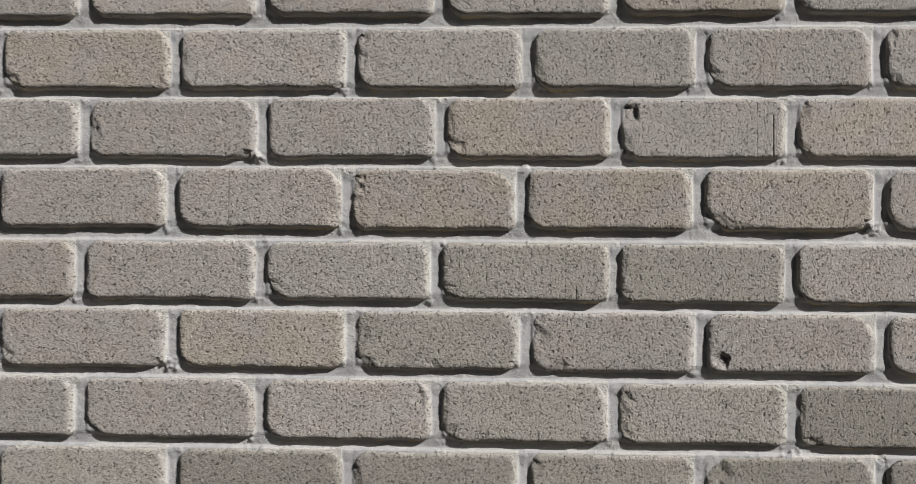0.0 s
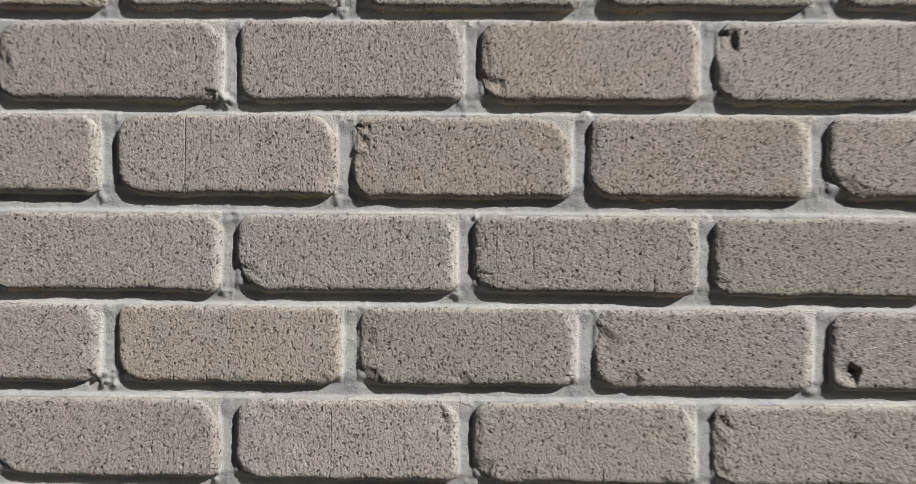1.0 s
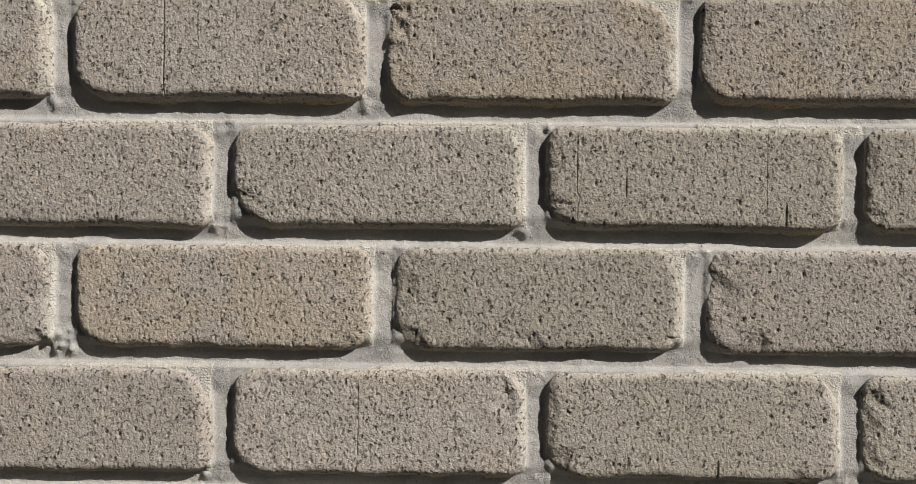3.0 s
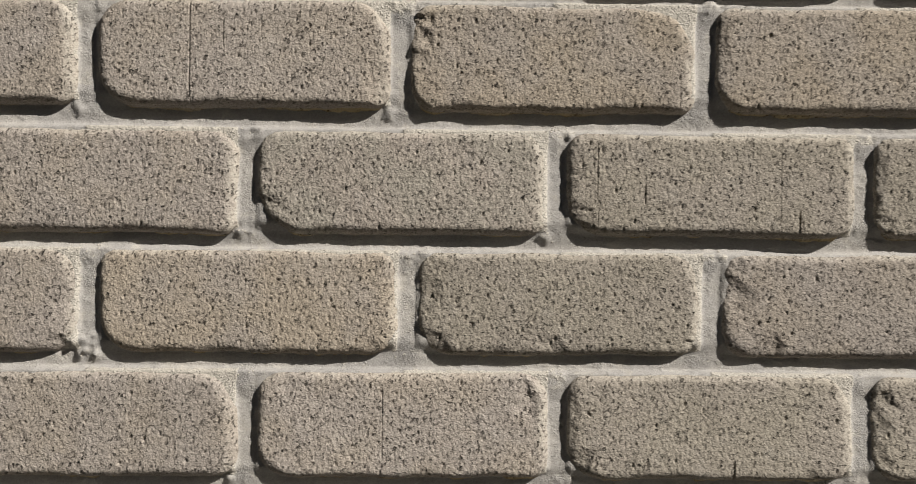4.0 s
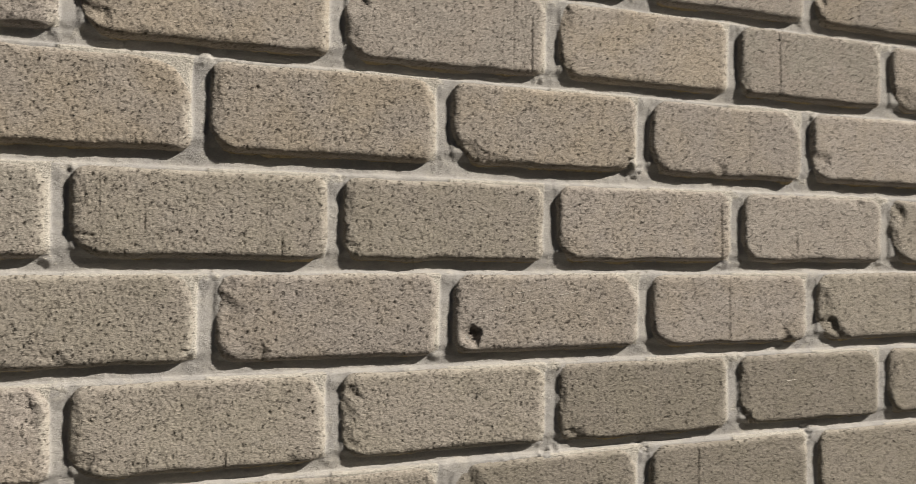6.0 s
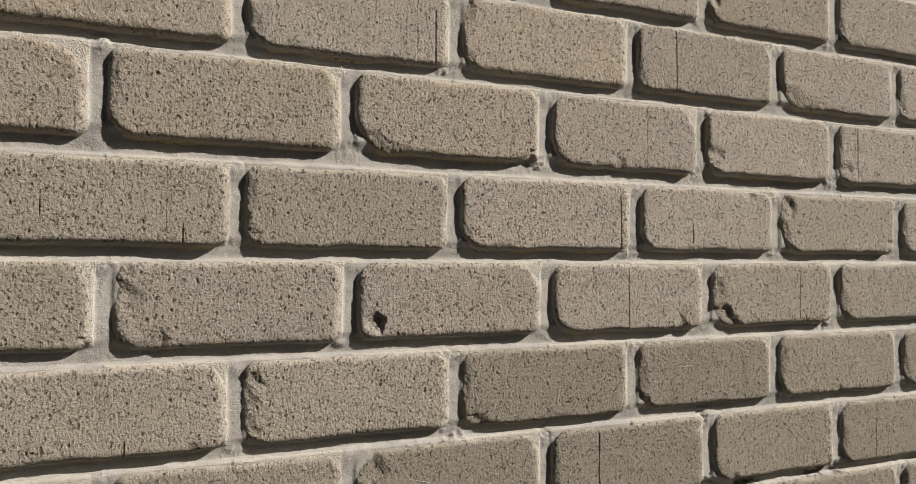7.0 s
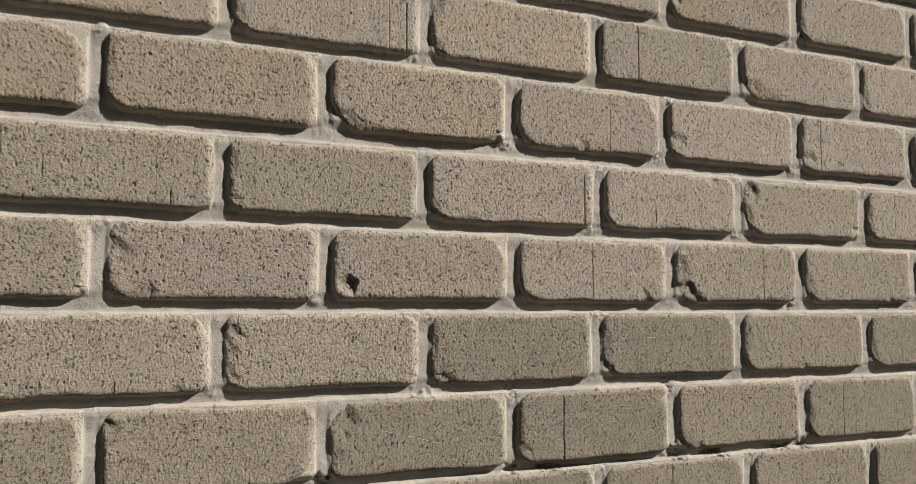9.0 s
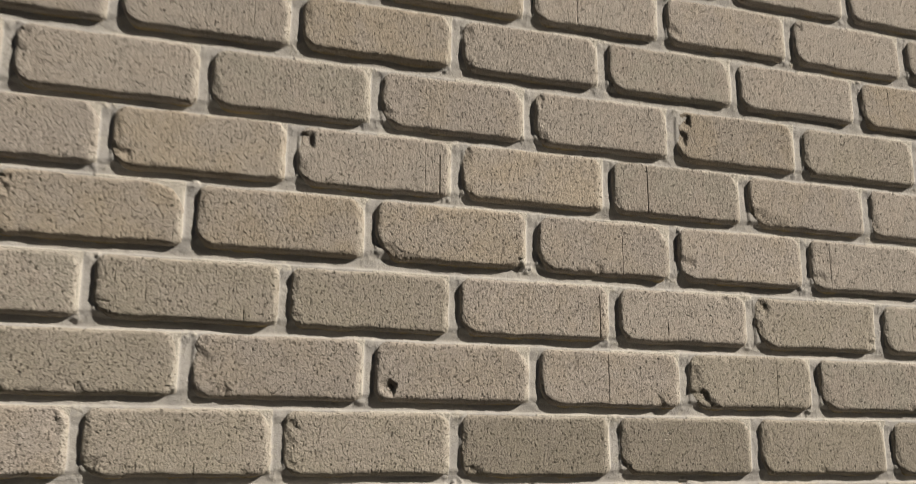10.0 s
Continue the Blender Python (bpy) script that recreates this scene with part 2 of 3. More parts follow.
# Chips: along and up the face (0..1), half width and half height in mm, depth in mm.
CHIPS = {
    (0, 3): [(0.45, 0.0, 5, 2, 3)], (0, 4): [(0.02, 0.55, 6, 22, 4)], (0, 5): [(0.03, 0.70, 8, 12, 5), (0.0, 0.1, 6, 12, 3)],
    (0, 7): [(0.06, 0.92, 7, 5, 4)], (0, 8): [(0.0, 0.4, 5, 16, 4)],
    (1, 1): [(0.93, 0.10, 6, 8, 4), (0.0, 0.12, 14, 12, 6)], (1, 2): [(0.0, 0.45, 8, 15, 5), (0.97, 0.04, 10, 5, 7), (0.98, 0.35, 6, 16, 3)],
    (1, 3): [(0.02, 0.85, 10, 9, 5), (0.02, 0.5, 8, 11, 4)], (1, 4): [(0.02, 0.25, 7, 18, 4), (0.96, 0.15, 6, 10, 3)],
    (1, 5): [(0.02, 0.18, 8, 11, 5), (0.45, 0.0, 5, 3, 3)], (1, 6): [(0.02, 0.85, 7, 11, 5), (0.0, 0.1, 13, 13, 5)],
    (1, 7): [(0.06, 0.78, 10, 14, 9), (0.03, 0.45, 9, 12, 9), (0.3, 0.02, 5, 4, 4)], (1, 8): [(0.0, 0.3, 6, 14, 5)],
    (2, 1): [(0.02, 0.40, 8, 18, 7), (0.93, 0.06, 9, 6, 10), (0.98, 0.45, 4, 4, 3)], (2, 2): [(0.97, 0.2, 6, 12, 3), (0.80, 0.93, 8, 3, 1.5)],
    (2, 3): [(0.05, 0.16, 10, 11, 6), (0.02, 0.5, 5, 18, 3), (0.22, 0.02, 10, 6, 3), (0.4, 0.0, 9, 4, 3)],
    (2, 4): [(0.045, 0.74, 9, 13, 9), (0.01, 0.2, 9, 16, 4), (0.97, 0.05, 6, 6, 4)], (2, 5): [(0.02, 0.65, 8, 17, 5), (0.0, 0.15, 8, 10, 3)],
    (2, 6): [(0.0, 0.2, 7, 16, 4)], (2, 7): [(0.0, 0.08, 26, 20, 6)], (2, 8): [(0.0, 0.25, 9, 18, 6)],
    (3, 1): [(0.01, 0.55, 5, 22, 3), (0.65, 0.0, 6, 3, 3), (0.97, 0.08, 7, 6, 4)],
    (3, 2): [(0.955, 0.22, 8, 13, 5), (0.555, 0.03, 5, 4, 4), (0.95, 0.06, 5, 4, 4)],
    (3, 3): [(0.055, 0.84, 5, 6, 5), (0.045, 0.66, 6, 7, 5), (0.03, 0.48, 5, 7, 4), (0.97, 0.1, 7, 8, 3)],
    (3, 4): [(0.185, 0.73, 1.7, 2.0, 5), (0.01, 0.5, 6, 26, 3), (0.97, 0.5, 7, 20, 2.5), (0.36, 0.02, 5, 3, 2)],
    (3, 5): [(0.0, 0.05, 24, 14, 6), (0.97, 0.05, 12, 6, 7)], (3, 6): [(0.43, 0.09, 8, 6, 5), (0.78, 0.0, 7, 4, 3)],
    (3, 7): [(0.06, 0.28, 9, 11, 6), (0.38, 0.02, 4, 3, 3)], (3, 8): [(0.06, 0.18, 9, 12, 6), (0.0, 0.6, 5, 16, 3)],
    (4, 0): [(0.96, 0.1, 8, 7, 3)], (4, 1): [(0.0, 0.25, 6, 20, 3)], (4, 2): [(0.0, 0.22, 12, 13, 5), (0.97, 0.08, 9, 6, 3)],
    (4, 3): [(0.0, 0.16, 11, 13, 4), (0.97, 0.06, 8, 7, 3), (0.985, 0.5, 4, 26, 2)],
    (4, 4): [(0.0, 0.13, 9, 11, 4), (0.01, 0.6, 5, 18, 3)], (4, 5): [(0.0, 0.2, 7, 15, 3)],
    (4, 6): [(0.80, 0.90, 9, 6, 4)], (4, 7): [(0.06, 0.74, 8, 13, 8), (0.0, 0.3, 10, 17, 6), (0.95, 0.12, 9, 8, 5)], (4, 8): [(0.0, 0.4, 6, 20, 4)],
    (5, 1): [(0.03, 0.16, 10, 11, 6), (0.955, 0.42, 9, 17, 4), (0.93, 0.05, 11, 6, 7)],
    (5, 2): [(0.52, 0.03, 12, 5, 3.5), (0.36, 0.01, 10, 4, 2.5), (0.9, 0.05, 12, 5, 3.5)],
    (5, 3): [(0.035, 0.55, 9, 15, 4), (0.02, 0.10, 9, 10, 5), (0.46, 0.09, 10, 6, 3.5), (0.96, 0.06, 10, 6, 3)],
    (5, 4): [(0.05, 0.55, 9, 13, 6), (0.17, 0.08, 10, 9, 6), (0.03, 0.9, 9, 7, 3), (0.98, 0.35, 4, 20, 2)],
    (5, 5): [(0.075, 0.22, 9, 9, 9), (0.98, 0.1, 6, 8, 3)], (5, 6): [(0.83, 0.12, 7, 6, 5), (0.98, 0.3, 4, 18, 2)],
    (5, 7): [(0.03, 0.55, 9, 17, 6), (0.05, 0.12, 18, 16, 9), (0.30, 0.93, 5, 6, 3), (0.05, 0.92, 9, 7, 4)],
    (5, 8): [(0.02, 0.3, 7, 18, 4), (0.78, 0.06, 6, 4, 4)],
    (6, 1): [(0.94, 0.05, 8, 5, 3), (0.0, 0.9, 7, 7, 3)], (6, 2): [(0.92, 0.72, 8, 14, 3.5), (0.10, 0.88, 5, 8, 2), (0.0, 0.5, 4, 20, 2)],
    (6, 3): [(0.02, 0.12, 10, 12, 5), (0.01, 0.6, 5, 20, 3), (0.84, 0.05, 7, 5, 3), (0.96, 0.85, 7, 8, 2)],
    (6, 4): [(0.03, 0.75, 8, 10, 6), (0.02, 0.48, 8, 12, 5), (0.02, 0.16, 7, 10, 4), (0.96, 0.10, 9, 6, 4)],
    (6, 5): [(0.07, 0.06, 14, 7, 7), (0.0, 0.5, 6, 18, 4)], (6, 6): [(0.02, 0.5, 6, 20, 4), (0.0, 0.08, 8, 9, 4)],
    (6, 7): [(0.47, 0.06, 6, 5, 4), (0.02, 0.6, 6, 15, 4), (0.12, 0.0, 9, 4, 3)], (6, 8): [(0.0, 0.3, 7, 20, 4)],
    (7, 2): [(0.95, 0.8, 9, 8, 3)], (7, 3): [(0.03, 0.3, 9, 14, 5)], (7, 4): [(0.02, 0.82, 8, 8, 5), (0.93, 0.72, 15, 16, 3.5)],
    (7, 5): [(0.06, 0.70, 15, 17, 7), (0.02, 0.25, 8, 14, 4)], (7, 6): [(0.97, 0.86, 10, 9, 6), (0.05, 0.15, 7, 7, 4)],
    (7, 7): [(0.14, 0.07, 6, 4, 4), (0.93, 0.08, 6, 6, 3)], (7, 8): [(0.0, 0.35, 6, 18, 4)],
    (-1, 7): [(0.05, 0.22, 8, 10, 5), (0.37, 0.03, 4, 4, 4)], (-1, 8): [(0.04, 0.80, 7, 10, 5)], (-1, 6): [(0.0, 0.3, 6, 14, 4)],
}
# Drag lines: along the face (0..1), from and to (0..1 up), width and depth in mm.
LINES = {
    (3, 2): [(0.315, 0.0, 1.0, 0.9, 1.1), (0.43, 0.55, 0.8, 0.5, 0.7), (0.56, 0.65, 0.85, 0.5, 0.7)], (3, 3): [(0.43, 0.8, 0.97, 0.5, 0.6)],
    (2, 4): [(0.915, 0.06, 0.72, 1.3, 1.6), (0.815, 0.05, 0.95, 0.4, 0.6)], (2, 6): [(0.255, 0.0, 0.97, 1.0, 1.3)],
    (4, 3): [(0.10, 0.1, 0.9, 0.5, 0.6), (0.735, 0.15, 0.95, 0.4, 0.5), (0.80, 0.06, 0.25, 1.1, 1.3), (0.265, 0.32, 0.5, 1.0, 1.2)],
    (4, 5): [(0.925, 0.05, 0.82, 1.2, 1.5)], (5, 6): [(0.47, 0.0, 0.95, 0.8, 1.0), (0.70, 0.2, 0.75, 0.4, 0.6)], (5, 7): [(0.70, 0.02, 0.95, 0.8, 1.0)],
    (7, 6): [(0.275, 0.0, 0.92, 1.0, 1.3)], (7, 8): [(0.30, 0.05, 0.9, 0.8, 1.0)], (0, 3): [(0.77, 0.15, 1.0, 0.7, 0.9)],
    (0, 8): [(0.25, 0.2, 0.9, 0.7, 0.9)], (-1, 6): [(0.33, 0.1, 1.0, 0.7, 0.9)], (3, 6): [(0.62, 0.05, 0.9, 0.5, 0.6)],
    (3, 8): [(0.16, 0.15, 0.95, 0.7, 0.9)], (5, 1): [(0.52, 0.1, 0.7, 0.5, 0.7)], (6, 2): [(0.43, 0.2, 0.85, 0.5, 0.7)],
    (6, 3): [(0.58, 0.0, 0.18, 1.2, 1.5)], (4, 6): [(0.36, 0.15, 0.4, 1.0, 1.0)], (8, 6): [(0.45, 0.1, 0.95, 0.8, 1.0)], (4, 8): [(0.25, 0.3, 0.9, 0.5, 0.7)],
}
# Corner radii in mm where a brick is plainly rounder: bottom left, bottom right, top right, top left.
CORNERS = {
    (1, 1): (20, 8, 14, 8), (1, 2): (12, 8, 9, 9), (2, 1): (12, 8, 15, 12), (2, 2): (10, 9, 16, 9), (2, 7): (28, 8, 14, 10), (3, 1): (10, 8, 15, 8),
    (3, 2): (18, 8, 18, 14), (3, 3): (12, 7, 26, 10), (3, 4): (15, 9, 14, 8), (3, 5): (26, 16, 10, 9), (3, 6): (20, 12, 24, 14), (4, 0): (8, 9, 12, 8),
    (4, 1): (9, 7, 12, 10), (4, 2): (24, 8, 12, 10), (4, 3): (18, 12, 8, 8), (4, 4): (12, 7, 8, 8), (4, 5): (16, 9, 12, 10), (4, 7): (26, 14, 8, 8),
    (5, 1): (14, 14, 15, 9), (5, 2): (16, 14, 9, 7), (5, 3): (15, 11, 12, 9), (5, 4): (12, 8, 9, 10), (5, 5): (10, 9, 22, 12), (5, 6): (16, 10, 12, 9),
    (6, 1): (20, 9, 18, 8), (6, 2): (15, 8, 12, 10), (6, 3): (16, 10, 18, 8), (6, 4): (14, 9, 12, 8), (6, 5): (12, 9, 9, 8), (7, 4): (9, 24, 14, 9), (7, 5): (9, 9, 18, 18),
}
TONES = {
    -2: "pgptpogppg", -1: "gpmgotpmpgg", 0: "gmmptpgptg", 1: "gtmpgmptogp", 2: "pmmtptgmpg", 3: "pmmtttmmpg",
    4: "tmgoompogg", 5: "pmtommmogg", 6: "gmmoodddddd", 7: "god" + "d" * 8, 8: "dddddddddd", 9: "dddddddddd",
}


def lines_of(length, step, extra=()):
    """Grid lines over one side, closer towards both edges."""
    edge = np.array([0.0, 0.35, 0.9, 1.6, 2.5, 3.5, 4.6, 5.9, 7.3]) * 0.001
    core = np.linspace(0.0088, length - 0.0088, max(4, int(round((length - 0.0176) / step)) + 1))
    return np.unique(np.round(np.concatenate([edge, core, length - edge, np.array(extra)]), 6))


def brick_mesh(row, k, width, height, tone, step):
    """One worn brick with its face at y = 0 and its base corner at the origin."""
    rng = np.random.default_rng(1000 + (row + 5) * 40 + k)
    seed = float(rng.integers(1, 200))
    extra = []
    for u, v0, v1, w, d in LINES.get((row, k), ()):
        extra += [u * width - w * 0.0008, u * width - w * 0.0003, u * width + w * 0.0003, u * width + w * 0.0008]
    xs, zs = lines_of(width, step, extra), lines_of(height, step)
    gx, gz = np.meshgrid(xs, zs, indexing="ij")
    flat_x, flat_z = gx.copy(), gz.copy()
    sides = [gx, width - gx, gz, height - gz]
    d = np.minimum.reduce(sides)
    # worn edges, rounder at the right and below, tighter along the top
    weights = [np.exp(-s / 0.004) for s in sides]
    radii, falls = (0.0062, 0.0112, 0.0066, 0.0062), (0.82, 0.62, 1.40, 0.80)
    rad = sum(w * r for w, r in zip(weights, radii)) / sum(weights)
    rad = rad * (1 + 0.25 * vnoise(gx / 0.022, gz / 0.022, seed))
    t = np.clip(1 - d / rad, 0, 1)
    drop = rad * sum(w * f for w, f in zip(weights, falls)) / sum(weights)
    y = drop * (1 - np.sqrt(np.maximum(0, 1 - t * t)))
    # rounded corners
    corner = CORNERS.get((row, k)) or (rng.uniform(12, 20), rng.uniform(6, 12), rng.uniform(10, 18), rng.uniform(8, 14))
    spots = ((0, 0), (1, 0), (1, 1), (0, 1))
    for (cx, cz), r in zip(spots, corner):
        r = min(r * 0.0015, height * 0.47)
        px = r - (gx if cx == 0 else width - gx)
        pz = r - (gz if cz == 0 else height - gz)
        inside = (px > 0) & (pz > 0)
        big, size = np.maximum(px, pz), np.maximum(np.hypot(px, pz), 1e-9)
        f = np.where(inside, big / size, 1.0)
        nx, nz = r - px * f, r - pz * f
        gx = np.where(inside, nx if cx == 0 else width - nx, gx)
        gz = np.where(inside, nz if cz == 0 else height - nz, gz)
    # wandering, crumbling outline
    near = 1 - smooth(0.0, 0.012, d)
    for amp, size in ((0.0008, 0.034), (0.00022, 0.009), (0.00026, 0.0026)):
        gx = gx + near * amp * vnoise(flat_x / size, flat_z / size, seed + 3)
        gz = gz + near * amp * vnoise(flat_x / size, flat_z / size, seed + 9)
    # face relief
    y = y + 0.0006 * vnoise(flat_x / 0.05, flat_z / 0.035, seed + 1) + 0.00028 * vnoise(flat_x / 0.011, flat_z / 0.011, seed + 2)
    rough_rim = np.maximum(1 - smooth(0.0, 0.012, flat_x), 1 - smooth(0.0, 0.007, flat_z))
    y = y + (0.00010 + 0.0002 * near + 0.00012 * rough_rim) * vnoise(flat_x / 0.0032, flat_z / 0.0040, seed + 5)
    # chips: flakes broken out along a few flat planes, open towards a near edge
    ragged = 0.16 * vnoise(flat_x / 0.0045, flat_z / 0.0045, seed + 7) + 0.14 * vnoise(flat_x / 0.0020, flat_z / 0.0020, seed + 8)
    chips = list(CHIPS.get((row, k), ()))
    for _ in range(3):
        chips.append((rng.choice([0.0, 1.0]) if rng.random() < 0.4 else rng.random(), rng.choice([0.0, 0.0, 1.0]), rng.uniform(2, 6), rng.uniform(1.5, 4), rng.uniform(1, 2.5)))
    for u, v, a, b, depth in chips:
        px, pz = (flat_x - u * width) / (a * 0.00115), (flat_z - v * height) / (b * 0.00115)
        open_x = -1 if u < 0.07 else 1 if u > 0.93 else 0
        open_z = -1 if v < 0.13 else 1 if v > 0.90 else 0
        start_angle = rng.uniform(0, 1.3)
        pit = np.full(px.shape, 9.0)
        for i in range(5):
            way = start_angle + i * 2 * math.pi / 5 + rng.uniform(-0.3, 0.3)
            cx, cz = math.cos(way), math.sin(way)
            if cx * open_x > 0.35 or cz * open_z > 0.35:
                continue
            steep = (1.6 if cx + cz > 0.3 else 0.9) if open_x or open_z else 1.9 if cx + cz > 0.5 else 0.9
            pit = np.minimum(pit, (1.0 - px * cx - pz * cz) * steep * (1.5 if depth >= 9 else 1.0))
        pit = np.clip(np.where(np.hypot(px, pz) < 2.2, pit, 0) + 0.35 * ragged, 0, 1) * (pit > -0.12)
        cut = min(depth, 9) * (0.00050 if open_x or open_z else 0.00060) * pit
        y = np.maximum(y, y * 0.6 + cut + 0.0009 * ragged * np.minimum(1, pit * 2))
    for u, v0, v1, w, depth in LINES.get((row, k), ()):
        wob = 0.0002 * vnoise(flat_z / 0.01, flat_z * 0, seed + 13)
        m = 1 - smooth(0.2, 0.75, np.abs(flat_x + wob - u * width) / (w * 0.001))
        m = m * smooth(v0 - 0.03, v0 + 0.02, flat_z / height) * (1 - smooth(v1 - 0.02, v1 + 0.03, flat_z / height))
        y = y + m * depth * 0.001
    # the larger open pores
    for _ in range(int((170 if step < 0.001 else 70) * width * height / 0.0144)):
        a, b = rng.uniform(0.004, width - 0.004), rng.uniform(0.004, height - 0.004)
        sa = rng.uniform(0.00042, 0.00078) * (1.0 if step < 0.001 else 1.2)
        sb, depth = sa * rng.choice([0.8, 1.1, 1.5, 2.3]), rng.uniform(0.0008, 0.0019)
        i0, i1 = np.searchsorted(xs, (a - 3 * sa, a + 3 * sa))
        j0, j1 = np.searchsorted(zs, (b - 3 * sb, b + 3 * sb))
        q = ((flat_x[i0:i1, j0:j1] - a) / sa) ** 2 + ((flat_z[i0:i1, j0:j1] - b) / sb) ** 2
        y[i0:i1, j0:j1] += depth * np.exp(-0.8 * q * q)
    nx, nz = len(xs), len(zs)
    verts = [np.stack([gx.ravel(), y.ravel(), gz.ravel()], 1)]
    quads = [grid_quads(nx, nz)]
    # flanks: the outline carried back into the mortar
    i = np.concatenate([np.arange(nx), np.full(nz - 2, nx - 1), np.arange(nx)[::-1], np.zeros(nz - 2, int)])
    j = np.concatenate([np.zeros(nx, int), np.arange(1, nz - 1), np.full(nx, nz - 1), np.arange(1, nz - 1)[::-1]])
    rim = i * nz + j
    ring, count, start = rim, len(rim), nx * nz
    ox, oy, oz = gx[i, j], y[i, j], gz[i, j]
    run = np.arange(count)
    for back in (0.0075, 0.0105, 0.0145, 0.020, 0.028, 0.038):
        wob = 0.0007 * vnoise(run / 5.0, run * 0 + back * 300, seed + 15)
        yy = np.maximum(oy + (back - 0.005) * 0.6, back)
        lip = 0.0020 * smooth(0.006, 0.0105, np.full(count, back)) * (1 + 0.5 * vnoise(run / 40.0, run * 0.0, seed + 17))
        low = 1 - smooth(0.0, 0.012, oz)
        verts.append(np.stack([ox + wob * np.sign(ox - width / 2), yy, oz + wob * np.sign(oz - height / 2) - lip * low], 1))
        here = start + run
        quads.append(np.stack([ring, np.roll(ring, -1), np.roll(here, -1), here], 1)[:, ::-1])
        ring, start = here, start + count
    me = mesh_of("brick", np.concatenate(verts), np.concatenate(quads), BRICK[tone])
    # paler towards the rims: most at the right, then the top, least at the left
    pale_rim = np.maximum(0.70 * (1 - smooth(0.003, 0.012, width - flat_x)), 0.55 * (1 - smooth(0.0, 0.005, height - flat_z)))
    pale_rim = np.maximum(pale_rim, 0.35 * (1 - smooth(0.0, 0.006, flat_x)))
    pale_rim = np.clip(pale_rim * (0.75 + 0.6 * vnoise(flat_x / 0.02, flat_z / 0.02, seed + 19)), 0, 1)
    raw = [pale_rim.ravel() * 0] + [1 - smooth(0.0, 0.010, oz)] * 6
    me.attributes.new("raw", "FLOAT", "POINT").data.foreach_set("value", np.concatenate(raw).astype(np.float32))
    rims = [pale_rim.ravel()] + [pale_rim[i, j] * 0.7] * 6
    me.attributes.new("pale_rim", "FLOAT", "POINT").data.foreach_set("value", np.concatenate(rims).astype(np.float32))
    return me


def mortar_mesh(x0, x1, z0, z1, step):
    """Raked joints: flush with the brick below, deep under the brick above; head joints lean the same way."""
    xs, zs = np.arange(x0, x1, step), np.arange(z0, z1, step)
    gx, gz = np.meshgrid(xs, zs, indexing="ij")
    n = lambda size, seed: vnoise(gx / size, gz / size, seed)
    wave = 0.0008 * n(0.045, 31) + 0.00035 * n(0.016, 32)
    depth = np.full(gx.shape, 0.012)
    keep = np.zeros(gx.shape, bool)
    cross = np.zeros(gx.shape)
    cream = np.zeros(gx.shape)
    top_edge = np.zeros(gx.shape)
    for r in ROWS:
        zb, zt = BOTTOM[r], TOP[r]
        below = TOP[r + 1] if r + 1 in TOP else zb - 0.0135
        # head joints of this course
        joints = np.array(COURSES[r])
        idx = np.clip(np.searchsorted(joints, gx), 1, len(joints) - 1)
        left, right = joints[idx - 1], joints[idx]
        c = np.where(gx - left < right - gx, left, right)
        s = (gx - c) / GAP + 0.5 + wave * 60
        head = 0.0034 + 0.0031 * smooth(-0.16, 0.10, s) - 0.0018 * smooth(0.88, 1.05, s)
        # the bank of mortar that closes the joint at its top
        bank = smooth(zt - 0.0170, zt - 0.0020, gz + wave * 3)
        head = head * (1 - bank) + (0.0032 + 0.0012 * smooth(0.2, 0.9, s)) * bank
        course = (gz > zb - 0.002) & (gz <= zt + 0.002)
        corner = np.maximum(0, np.hypot(np.maximum(0, 0.015 - np.abs(np.abs(gx - c) - GAP / 2)), np.maximum(0, 0.015 - np.minimum(gz - zb, zt - gz))) - 0.015)
        corner = np.where(np.abs(gx - c) > GAP / 2, np.clip(0.7 * corner, 0, 0.0032), 0) * (1 - bank)
        depth = np.where(course, head + corner, depth)
        cream = np.where(course, 1 - smooth(-0.12, 0.10, s), cream)
        dx, dz = np.abs(gx - c) - GAP / 2, np.minimum(gz - zb, zt - gz)
        inside = (dx > 0.0055) & (dz > 0.0055) & (dx + dz > 0.026)
        keep |= (gz > zb - 0.02) & (gz <= zt) & ~inside
        # bed joint under this course
        s = (gz - below) / (zb - below) + wave * 70
        bed = 0.0030 + 0.0078 * smooth(-0.06, 0.24, s)
        # squeezed mortar stays fuller below the head joint and under the end of the brick beside it
        full = smooth(-0.030, 0.0, gx - c) * (1 - smooth(0.0, 0.025, gx - c))
        bed = bed - 0.0020 * full * smooth(0.3, 1.1, s)
        blend = smooth(-0.42, -0.08, s) * (1 - smooth(1.0, 1.75, s))
        zone = (gz > below - 0.006) & (gz < zb + 0.012)
        depth = np.where(zone, depth * (1 - blend) + bed * blend, depth)
        cream = np.where(zone & (s > 0.16) & (s < 1.2), 0, np.where(zone & (s <= 0.16), np.maximum(cream, 1 - smooth(0.0, 0.16, s)), cream))
        cross += np.exp(-((gx - c) / 0.016) ** 2) * (np.exp(-((gz - zt + 0.001) / 0.006) ** 2) + 0.6 * np.exp(-((gz - zb) / 0.006) ** 2))
        top_edge += np.exp(-((gz - zt) / 0.0035) ** 2)
    rough = smooth(-0.1, 0.7, n(0.03, 41) + 0.5 * n(0.012, 42))
